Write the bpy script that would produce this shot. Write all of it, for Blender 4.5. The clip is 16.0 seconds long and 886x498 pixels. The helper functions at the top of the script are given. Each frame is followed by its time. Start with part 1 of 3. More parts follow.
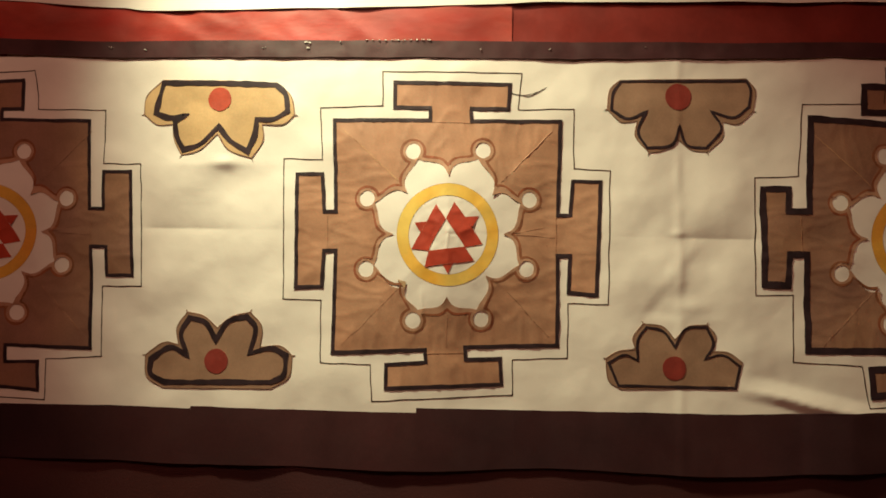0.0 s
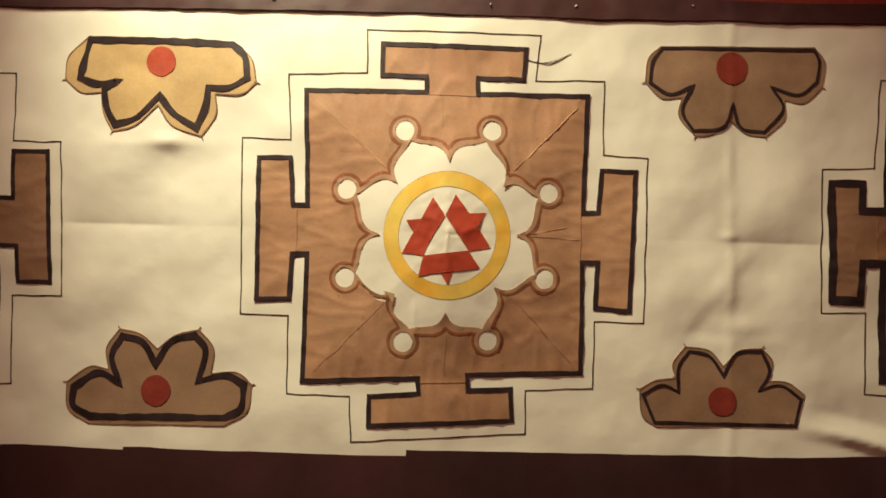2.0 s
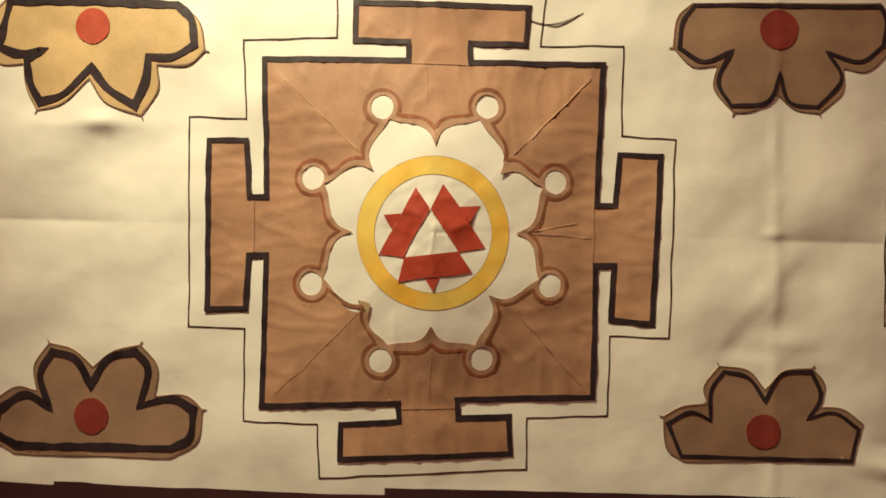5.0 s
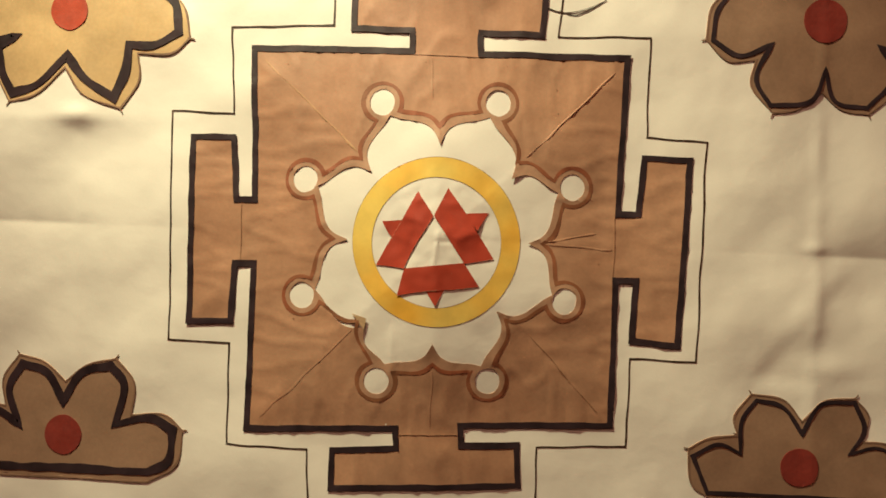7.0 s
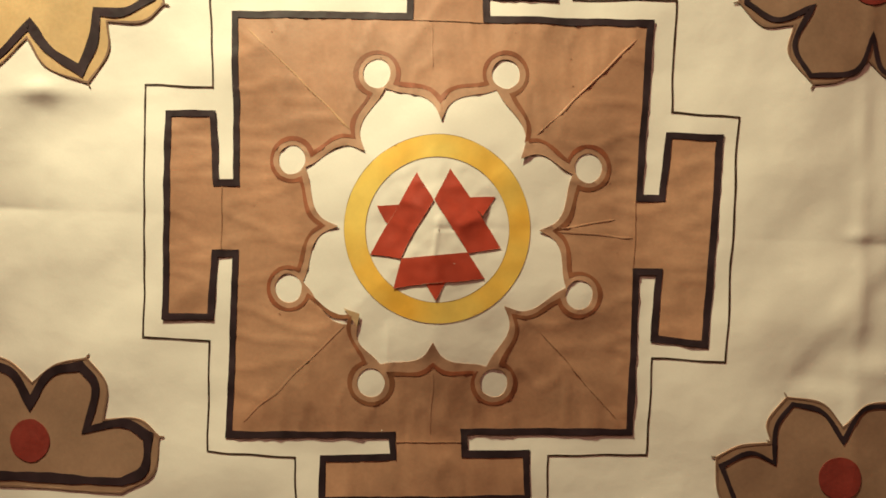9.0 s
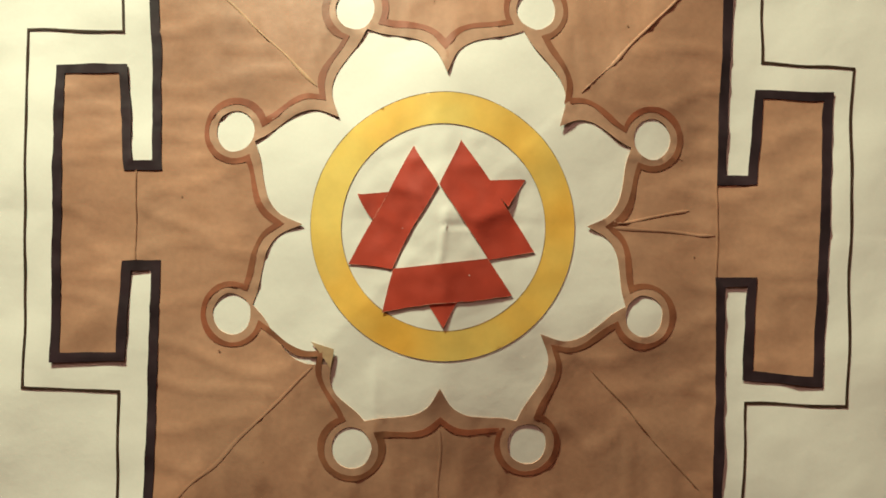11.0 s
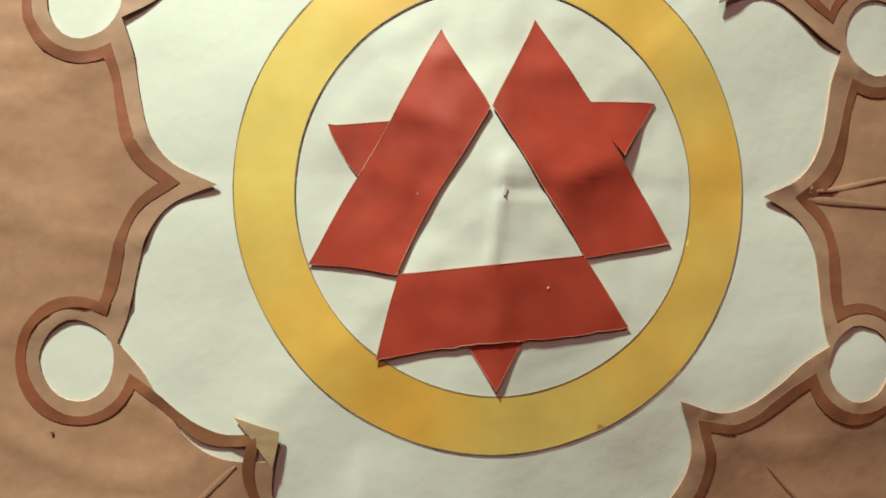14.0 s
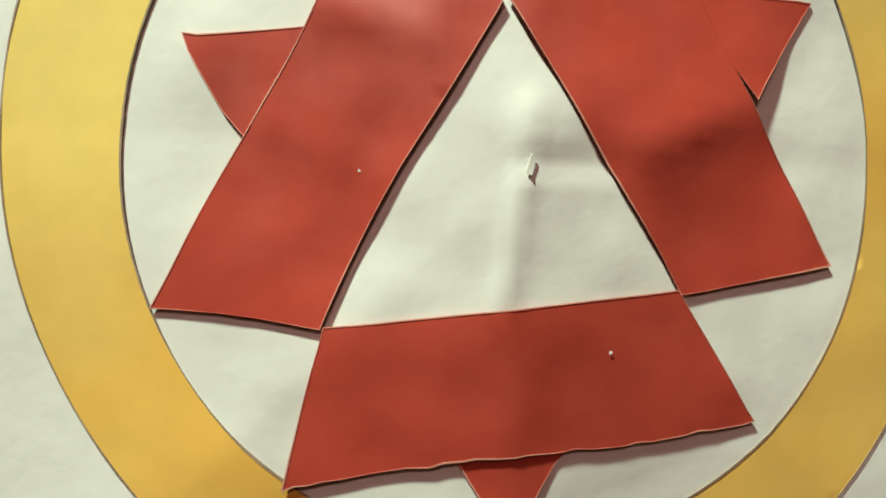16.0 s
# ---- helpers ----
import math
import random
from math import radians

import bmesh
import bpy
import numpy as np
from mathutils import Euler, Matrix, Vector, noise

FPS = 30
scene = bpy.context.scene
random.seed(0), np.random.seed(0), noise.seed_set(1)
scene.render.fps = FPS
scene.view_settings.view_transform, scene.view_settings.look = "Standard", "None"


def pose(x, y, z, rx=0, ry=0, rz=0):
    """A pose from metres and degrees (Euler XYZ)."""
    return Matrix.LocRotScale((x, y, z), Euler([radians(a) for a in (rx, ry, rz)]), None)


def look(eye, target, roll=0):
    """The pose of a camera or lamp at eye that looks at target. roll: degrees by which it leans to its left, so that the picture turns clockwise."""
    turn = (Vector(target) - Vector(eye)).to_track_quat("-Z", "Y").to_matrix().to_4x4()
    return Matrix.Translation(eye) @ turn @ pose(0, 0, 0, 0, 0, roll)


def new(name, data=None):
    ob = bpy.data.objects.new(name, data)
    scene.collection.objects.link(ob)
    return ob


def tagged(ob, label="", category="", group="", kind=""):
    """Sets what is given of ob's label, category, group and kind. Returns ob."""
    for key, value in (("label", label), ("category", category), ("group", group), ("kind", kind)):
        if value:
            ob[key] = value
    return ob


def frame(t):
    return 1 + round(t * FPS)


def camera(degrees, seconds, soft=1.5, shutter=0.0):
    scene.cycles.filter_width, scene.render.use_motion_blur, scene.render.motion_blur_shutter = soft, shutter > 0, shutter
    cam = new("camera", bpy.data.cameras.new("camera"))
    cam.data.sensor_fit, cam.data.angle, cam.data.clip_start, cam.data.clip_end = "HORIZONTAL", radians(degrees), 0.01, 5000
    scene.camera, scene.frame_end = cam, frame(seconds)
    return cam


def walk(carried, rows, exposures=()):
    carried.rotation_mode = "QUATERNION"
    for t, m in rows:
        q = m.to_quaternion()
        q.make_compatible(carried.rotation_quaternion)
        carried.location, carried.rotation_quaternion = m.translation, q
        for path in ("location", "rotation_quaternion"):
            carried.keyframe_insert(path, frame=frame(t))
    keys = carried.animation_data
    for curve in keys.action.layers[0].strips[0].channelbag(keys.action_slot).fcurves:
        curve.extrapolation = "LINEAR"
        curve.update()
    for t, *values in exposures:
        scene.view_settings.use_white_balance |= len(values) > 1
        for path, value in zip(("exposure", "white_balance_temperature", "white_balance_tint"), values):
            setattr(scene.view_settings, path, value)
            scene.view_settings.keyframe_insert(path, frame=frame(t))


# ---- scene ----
from mathutils import geometry

# ---------------------------------------------------------------- camera
cam = camera(84.0, 16.0, soft=1.7)
walk(cam, [
    (0.0, pose(-0.0089, -0.8622, -0.0634, 92.544, -0.542, 0.058)),
    (0.5, pose(-0.0162, -0.8020, -0.0599, 91.894, -0.788, -1.019)),
    (1.0, pose(-0.0147, -0.7575, -0.0541, 91.450, -0.749, -1.581)),
    (1.5, pose(-0.0175, -0.7252, -0.0594, 91.156, -0.898, -1.846)),
    (2.0, pose(-0.0239, -0.6946, -0.0367, 91.431, -1.034, -1.378)),
    (2.5, pose(-0.0101, -0.6661, -0.0309, 91.183, -1.012, -1.594)),
    (3.0, pose(-0.0136, -0.6461, -0.0279, 90.893, -0.663, -0.697)),
    (3.5, pose(-0.0123, -0.6251, -0.0241, 90.742, -0.989, -0.506)),
    (4.0, pose(-0.0044, -0.6079, -0.0224, 90.524, -0.826, -0.528)),
    (6.5, pose(0.0069, -0.5435, -0.0142, 90.064, -1.747, -0.071)),
    (7.0, pose(0.0077, -0.5284, -0.0069, 89.938, -1.872, 0.307)),
    (7.5, pose(0.0092, -0.5152, -0.0078, 89.799, -1.780, 0.378)),
    (8.0, pose(0.0040, -0.5048, -0.0080, 89.617, -1.428, 0.815)),
    (8.5, pose(0.0081, -0.4921, -0.0095, 89.254, -1.513, 0.673)),
    (9.0, pose(0.0093, -0.4770, -0.0125, 89.198, -1.756, 0.696)),
    (9.5, pose(0.0079, -0.4484, -0.0143, 89.595, -1.605, 0.343)),
    (12.0, pose(-0.0149, -0.2766, -0.0211, 90.892, -0.931, -1.370)),
    (12.5, pose(-0.0155, -0.2530, -0.0208, 90.651, -1.063, -1.675)),
    (13.0, pose(-0.0172, -0.2275, -0.0209, 90.391, -0.834, -2.288)),
    (13.5, pose(-0.0260, -0.2023, -0.0185, 90.058, -0.944, -2.332)),
    (14.0, pose(-0.0291, -0.1793, -0.0197, 89.797, -1.381, -3.110)),
    (14.5, pose(-0.0294, -0.1524, -0.0198, 88.696, -1.161, -3.685)),
    (15.0, pose(-0.0262, -0.1288, -0.0185, 88.758, -0.932, -4.009)),
    (15.5, pose(-0.0233, -0.1127, -0.0179, 88.805, -0.920, -4.254)),
    (16.0, pose(-0.0205, -0.1010, -0.0118, 87.831, -1.520, -3.864)),
], exposures=[
    (0.0, 0.0, 7050, 12),
    (4.0, -0.08, 7200, 14),
    (9.0, -0.08, 7150, 14),
    (12.0, 0.08, 5500, 1),
    (14.0, 0.08, 5300, 1),
    (16.0, 0.18, 5250, 2),
])

# ---------------------------------------------------------------- light
world = bpy.data.worlds.new("dim_room")
scene.world = world
world.use_nodes = True
world.node_tree.nodes["Background"].inputs[0].default_value = (0.05, 0.03, 0.02, 1)
world.node_tree.nodes["Background"].inputs[1].default_value = 0.2

# the wall spot that throws a soft-edged pool of warm light from above
spot = bpy.data.lights.new("wall_spot", "SPOT")
spot.energy, spot.color = 214, (0.98, 0.98, 0.66)
spot.spot_size, spot.spot_blend, spot.shadow_soft_size = radians(60), 1.0, 0.045
new("wall_spot", spot).matrix_world = look((-0.60, -0.42, 1.30), (-0.05, 0, 0.10))

# an unseen fill lamp, added for the room's reddish bounced and general light
room = bpy.data.lights.new("room_fill", "AREA")
room.energy, room.color, room.shape, room.size = 34, (1.0, 0.50, 0.37), "DISK", 0.5
new("room_fill", room).matrix_world = look((-0.6, -2.2, 2.6), (0.0, 0.0, 0.0))


# ---------------------------------------------------------------- materials
def material(name, base, rough=0.6, dark=0.8, light=1.12, scale=9.0, grain=300.0, bump=0.15, bump_scale=None, specular=0.4,
             tint=None, tint_scale=5.0, stretch=(1, 1, 1), rough_var=0.1, fibre_var=0.05):
    """Paper, paint or cloth: blotches at one scale, grain at another, fine relief."""
    m = bpy.data.materials.new(name)
    m.use_nodes = True
    t = m.node_tree
    b = t.nodes["Principled BSDF"]
    co = t.nodes.new("ShaderNodeTexCoord")
    mp = t.nodes.new("ShaderNodeMapping")
    mp.inputs["Scale"].default_value = stretch
    t.links.new(co.outputs["Object"], mp.inputs[0])

    def noisy(s, detail=4.0):
        n = t.nodes.new("ShaderNodeTexNoise")
        n.inputs["Scale"].default_value, n.inputs["Detail"].default_value = s, detail
        t.links.new(mp.outputs[0], n.inputs["Vector"])
        return n.outputs[0]

    def ramp(src, a, c, lo=0.3, hi=0.7):
        r = t.nodes.new("ShaderNodeMapRange")
        for k, v in zip((1, 2, 3, 4), (lo, hi, a, c)):
            r.inputs[k].default_value = v
        t.links.new(src, r.inputs[0])
        return r.outputs[0]

    def mix(kind, fac, a, c):
        n = t.nodes.new("ShaderNodeMix")
        n.data_type, n.blend_type = "RGBA", kind
        for k, v in ((0, fac), (6, a), (7, c)):
            if isinstance(v, (tuple, float, int)):
                n.inputs[k].default_value = v
            else:
                t.links.new(v, n.inputs[k])
        return n.outputs[2]

    colour = (*base, 1.0)
    if tint:
        colour = mix("MIX", ramp(noisy(tint_scale, 3), 0, 1, 0.4, 0.62), colour, (*tint, 1.0))
    blotch = mix("MIX", ramp(noisy(scale), 0, 1), (dark,) * 3 + (1.0,), (light,) * 3 + (1.0,))
    colour = mix("MULTIPLY", 1.0, colour, blotch)
    fibre = mix("MIX", ramp(noisy(grain, 2), 0, 1), (1 - fibre_var,) * 3 + (1.0,), (1 + fibre_var,) * 3 + (1.0,))
    colour = mix("MULTIPLY", 1.0, colour, fibre)
    t.links.new(colour, b.inputs["Base Color"])
    t.links.new(ramp(noisy(scale * 3), rough - rough_var, rough + rough_var), b.inputs["Roughness"])
    b.inputs["Specular IOR Level"].default_value = specular
    bp = t.nodes.new("ShaderNodeBump")
    bp.inputs["Strength"].default_value, bp.inputs["Distance"].default_value = bump, 0.002
    t.links.new(noisy(bump_scale or grain * 0.6, 5), bp.inputs["Height"])
    t.links.new(bp.outputs[0], b.inputs["Normal"])
    return m


WHITE = material("white_chart_paper", (0.80, 0.78, 0.72), 0.5, 0.95, 1.03, 14, 420, 0.16, 55, 0.35, fibre_var=0.012)
KRAFT = material("kraft_paper", (0.405, 0.215, 0.133), 0.55, 0.82, 1.13, 16, 260, 0.30, 38, 0.4, (0.44, 0.245, 0.155), 6)
RIM = material("pale_kraft_rim", (0.43, 0.25, 0.165), 0.6, 0.85, 1.1, 40, 260, 0.2, 60)
FLAP = material("kraft_paper_back", (0.50, 0.34, 0.20), 0.6, 0.92, 1.06, 30, 260, 0.15)
WORN = material("worn_fold", (0.47, 0.275, 0.15), 0.6, 0.85, 1.1, 60, 300)
FADED = material("faded_stain", (0.58, 0.52, 0.44), 0.6, 0.9, 1.1, 60, 300)
GLUE = material("glue_line", (0.32, 0.17, 0.10), 0.5, 0.8, 1.1, 60, 300)
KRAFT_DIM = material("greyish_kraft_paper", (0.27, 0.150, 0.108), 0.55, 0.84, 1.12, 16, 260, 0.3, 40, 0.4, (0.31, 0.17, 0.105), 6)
ORANGE = material("orange_watercolour", (0.74, 0.36, 0.065), 0.4, 0.92, 1.07, 30, 300, 0.05, 60, 0.4, (0.76, 0.46, 0.08), 9)
# the upper-left flower's strong light and gloss are put into this paler paper colour
OCHRE_LIT = material("lit_ochre_paper", (0.54, 0.37, 0.195), 0.5, 0.88, 1.1, 22, 260, 0.14, 60)
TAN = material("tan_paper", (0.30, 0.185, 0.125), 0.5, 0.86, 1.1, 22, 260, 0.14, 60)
SKETCH = material("old_brush_line", (0.22, 0.13, 0.09), 0.6, 0.8, 1.2, 50, 260)
INK = material("black_marker", (0.028, 0.016, 0.020), 0.5, 0.6, 1.5, 40, 300, 0.08)
THIN = material("thin_marker", (0.045, 0.025, 0.015), 0.5, 0.7, 1.4, 60, 300)
RUST = material("rust_brush_line", (0.285, 0.090, 0.045), 0.55, 0.72, 1.2, 45, 260, 0.1, None, 0.4, (0.24, 0.10, 0.05), 9)
YELLOW = material("yellow_watercolour", (0.84, 0.62, 0.160), 0.4, 0.88, 1.09, 34, 300, 0.05, 60, 0.4, (0.80, 0.44, 0.070), 10, fibre_var=0.015)
PENCIL = material("pencil", (0.30, 0.22, 0.15), 0.5, 0.7, 1.4, 80, 400)
RED = material("red_glazed_paper", (0.47, 0.062, 0.036), 0.45, 0.80, 1.12, 26, 300, 0.22, 26, 0.45, fibre_var=0.02)
PINK = material("red_paper_core", (0.66, 0.30, 0.22), 0.6, 0.9, 1.1, 40, 300)
# brighter red for the dot in the light pool, the light mixed into the paint
DOT_LIT = material("lit_red_dot_paint", (0.44, 0.070, 0.040), 0.5, 0.85, 1.12, 40, 300)
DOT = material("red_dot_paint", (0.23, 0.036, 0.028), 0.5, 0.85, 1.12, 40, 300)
# two reds for the foil: the lamp's reflection is baked into the brighter
BAND_LIT = material("lit_red_foil", (0.36, 0.055, 0.040), 0.48, 0.7, 1.2, 7, 120, 0.25, 22, 0.5, (0.34, 0.022, 0.016), 5, (1, 1, 2.5))
BAND_UNLIT = material("unlit_red_foil", (0.19, 0.028, 0.023), 0.4, 0.7, 1.25, 7, 120, 0.2, 22, 0.4)
TAPE = material("dark_tape", (0.058, 0.022, 0.025), 0.5, 0.7, 1.3, 12, 160, 0.25, 30, 0.4)
BLACKTAPE = material("dark_border_paper", (0.030, 0.013, 0.016), 0.6, 0.8, 1.25, 6, 160, 0.15, 30, 0.25, (0.052, 0.018, 0.020), 1.9)
CLOTH = material("maroon_cloth", (0.062, 0.019, 0.018), 0.75, 0.75, 1.3, 3, 500, 0.2, None, 0.2, (0.045, 0.017, 0.018), 2.6)
ROOM = material("dull_red_wall", (0.30, 0.13, 0.09), 0.8, 0.8, 1.1, 2, 60)
FLOOR = material("brown_floor", (0.20, 0.11, 0.07), 0.6, 0.8, 1.1, 2, 60)
CEILING = material("off_white_ceiling", (0.70, 0.62, 0.52), 0.8, 0.95, 1.05, 2, 60)


# ---------------------------------------------------------------- the lie of the paper
def smooth(a, b, x):
    t = min(1.0, max(0.0, (x - a) / (b - a)))
    return t * t * (3 - 2 * t)


def bump_at(x, z, cx, cz, sx, sz, h):
    return -h * math.exp(-((x - cx) / sx) ** 2 - ((z - cz) / sz) ** 2)


def ridge(d, width, h):
    """A soft fold: d is the distance from its line."""
    return -h * max(0.0, 1 - abs(d) / width) ** 1.6


def lean(x):
    """The wall's covering falls back towards its west end."""
    u = min(0.42, max(0.0, -x - 0.18))
    return 0.05 * u + 0.06 * u * u


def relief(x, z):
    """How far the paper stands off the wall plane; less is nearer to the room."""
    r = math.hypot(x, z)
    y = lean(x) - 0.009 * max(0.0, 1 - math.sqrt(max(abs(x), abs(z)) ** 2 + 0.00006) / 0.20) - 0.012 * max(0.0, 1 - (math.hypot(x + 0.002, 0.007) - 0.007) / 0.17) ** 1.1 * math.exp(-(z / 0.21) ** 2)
    y += ridge(x + 0.046, 0.009, 0.0004) * smooth(-0.15, -0.12, z) * (1 - smooth(-0.10, -0.085, z))
    y += (0.0034 - 0.0022 * math.exp(-(r / 0.16) ** 2)) * noise.noise((x * 4.5, 3.1, z * 4.5)) + (0.0026 - 0.0012 * math.exp(-(r / 0.2) ** 2)) * noise.noise((x * 13, 7.7, z * 13)) - 0.0016 * abs(noise.noise((x * 7 + 4, 2.7, z * 6)))
    y += 0.00035 * noise.noise((x * 38, 1.7, z * 38))
    # crumples and the poked hole inside the ring
    if r < 0.07:
        w = 1 - smooth(0.058, 0.067, r)
        y += w * (0.00030 * noise.noise((x * 85, 4.2, z * 85)) + 0.0003 * noise.noise((x * 30, 9.1, z * 45)))
        y += ridge(x + 0.0015 - 0.12 * z, 0.004, 0.0007) * smooth(-0.034, -0.02, z) * (1 - smooth(-0.003, 0.0, z))
        y -= ridge(z + 0.0005 - 0.05 * x, 0.0032, 0.0005) * smooth(-0.002, 0.003, x) * (1 - smooth(0.012, 0.022, x))
        y += ridge(x + 0.001, 0.005, 0.0006) * smooth(0.0, 0.004, z) * (1 - smooth(0.008, 0.014, z))
    # folds of the chart sheets
    y += ridge(x + 0.398, 0.016, 0.0010) + ridge(x - 0.404 - 0.004 * noise.noise((0, 2, z * 14)), 0.013, 0.0009 + 0.0012 * noise.noise((5, 0, z * 22)))
    d = z - 0.003 + 0.012 * x
    w = smooth(0.36, 0.44, abs(x)) * (1 - smooth(0.53, 0.56, abs(x))) + 0.25
    y += 0.0030 * w * math.exp(-d / 0.025 if d > 0 else d / 0.05)
    # swellings between the figures
    d = z - 0.124
    y -= 0.0048 * math.exp(-((x + 0.425) / 0.075) ** 2) * math.exp(d / 0.038 if d < 0 else -d / 0.09)
    y += bump_at(x, z, -0.402, 0.127, 0.020, 0.010, 0.0022)
    y += bump_at(x, z, -0.36, -0.03, 0.06, 0.10, 0.003)
    y += bump_at(x, z, 0.395, -0.075, 0.020, 0.026, 0.0026) + bump_at(x, z, 0.42, -0.125, 0.03, 0.016, 0.0022)
    y += bump_at(x, z, 0.40, 0.005, 0.012, 0.008, 0.0012) + bump_at(x, z, 0.46, 0.06, 0.06, 0.05, 0.003)
    # the lifted fold at the lower edge
    s = -0.241 - 0.23 * (x - 0.534) - z
    if s > 0 and x > 0.46:
        w = 0.026 + 0.006 * noise.noise((x * 14, 0.4, 3.0))
        y -= max(0.0, 0.26 * s if s < w else 0.26 * w - 0.40 * (s - w)) * smooth(0.485, 0.60, x + 0.4 * s) * (1 - smooth(0.70, 0.82, x))
    d = (x - 0.335) * 0.777 - (z + 0.125) * 0.63
    w = smooth(0.325, 0.35, x) * (1 - smooth(0.44, 0.50, x)) * smooth(-0.15, -0.13, z) * (1 - smooth(-0.05, 0.0, z))
    y += 0.0014 * smooth(0.0, 0.024, d) * w
    return y


# ---------------------------------------------------------------- geometry helpers
def part(name, bm, mat, parent=None, label="", core=None):
    me = bpy.data.meshes.new(name)
    bmesh.ops.recalc_face_normals(bm, faces=bm.faces)
    bm.to_mesh(me)
    bm.free()
    me.materials.append(mat)
    me.materials.append(core or mat)
    for p in me.polygons:
        p.use_smooth = True
    ob = new(name, me)
    if parent is not None:
        ob.parent = parent
    return tagged(ob, label)


def thing(name, label, category, group="", kind=""):
    return tagged(new(name), label, category, group, kind)


def path(points, step=4.0):
    """A closed line in millimetres. A point with a third value is rounded: the line bends through it; the others are corners."""
    n = len(points)
    first = next(i for i, p in enumerate(points) if len(p) == 2)
    pts = [points[(first + i) % n] for i in range(n)] + [points[first]]
    out, run = [], [pts[0]]
    for p in pts[1:]:
        run.append(p)
        if len(p) == 2:
            out += spline([q[:2] for q in run], step)[:-1]
            run = [p]
    return out


def spline(pts, step=4.0):
    """A smooth line through the points, ends included."""
    ext = [(2 * pts[0][0] - pts[1][0], 2 * pts[0][1] - pts[1][1])] + list(pts) + [(2 * pts[-1][0] - pts[-2][0], 2 * pts[-1][1] - pts[-2][1])]
    out = []
    for a, b, c, d in zip(ext, ext[1:], ext[2:], ext[3:]):
        k = max(1, round(math.dist(b, c) / step))
        for i in range(k):
            t = i / k
            out.append(tuple(0.5 * (2 * b[j] + (c[j] - a[j]) * t + (2 * a[j] - 5 * b[j] + 4 * c[j] - d[j]) * t * t
                                    + (3 * b[j] - a[j] - 3 * c[j] + d[j]) * t ** 3) for j in (0, 1)))
    return out + [tuple(pts[-1])]


def sides(pts, closed):
    """The mitred sideways direction at each point."""
    n, out = len(pts), []
    for i in range(n):
        a = pts[i - 1] if (closed or i) else pts[i]
        c = pts[(i + 1) % n] if (closed or i < n - 1) else pts[i]
        u, v = Vector(pts[i]) - Vector(a), Vector(c) - Vector(pts[i])
        if u.length < 1e-6:
            u = v
        if v.length < 1e-6:
            v = u
        u, v = u.normalized(), v.normalized()
        m = Vector((-(u.y + v.y), u.x + v.x))
        m = m.normalized() if m.length > 1e-3 else Vector((-u.y, u.x))
        out.append(m / max(0.55, m.dot(Vector((-u.y, u.x)))))
    return out


def grown(pts, by):
    """A closed line moved outwards by so many millimetres."""
    area = sum(a[0] * b[1] - b[0] * a[1] for a, b in zip(pts, pts[1:] + pts[:1]))
    k = -by if area > 0 else by
    return [(p[0] + s.x * k, p[1] + s.y * k) for p, s in zip(pts, sides(pts, True))]


def skirt(bm, depth):
    """Gives a sheet the thickness of its cut edge."""
    edges = [e for e in bm.edges if e.is_boundary]
    for e in edges:
        e.smooth = False
    rim = bmesh.ops.extrude_edge_only(bm, edges=edges)
    for v in rim["geom"]:
        if isinstance(v, bmesh.types.BMVert):
            v.co.y += depth
        elif isinstance(v, bmesh.types.BMFace):
            v.material_index = 1


def inside(px, pz, loop):
    hit = np.zeros(len(px), bool)
    for (x0, z0), (x1, z1) in zip(loop, loop[1:] + loop[:1]):
        if z0 != z1:
            hit ^= ((z0 > pz) != (z1 > pz)) & (px < (x1 - x0) * (pz - z0) / (z1 - z0) + x0)
    return hit


def sheet(outer, holes=(), lift=0.0005, cx=0.0, step=5.0, depth=0.0006, extra=None):
    """Paper cut to a line, laid on the relief; millimetres round cx."""
    loops = [list(outer)] + [list(h) for h in holes]
    co, edges = [], []
    for loop in loops:
        k = len(co)
        co += [Vector(p) for p in loop]
        edges += [(k + i, k + (i + 1) % len(loop)) for i in range(len(loop))]
    xs, zs = [p[0] for p in outer], [p[1] for p in outer]
    gx, gz = np.meshgrid(np.arange(min(xs), max(xs), step), np.arange(min(zs), max(zs), step))
    gx, gz = gx.ravel() + 0.37, gz.ravel() + 0.53
    keep = inside(gx, gz, loops[0])
    for h in loops[1:]:
        keep &= ~inside(gx, gz, h)
    co += [Vector((a, b)) for a, b in zip(gx[keep], gz[keep])]
    vs, _, fs, *_ = geometry.delaunay_2d_cdt(co, edges, [], 0, 1e-4)
    mid = np.array([[sum(vs[i].x for i in f) / 3, sum(vs[i].y for i in f) / 3] for f in fs])
    keep = inside(mid[:, 0], mid[:, 1], loops[0])
    for h in loops[1:]:
        keep &= ~inside(mid[:, 0], mid[:, 1], h)
    bm = bmesh.new()
    made = {}
    for f, k in zip(fs, keep):
        if k:
            for i in f:
                if i not in made:
                    x, z = vs[i].x, vs[i].y
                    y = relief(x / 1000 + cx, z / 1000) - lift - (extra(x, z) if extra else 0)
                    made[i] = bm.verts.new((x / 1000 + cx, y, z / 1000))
            bm.faces.new([made[i] for i in f])
    skirt(bm, depth)
    return bm


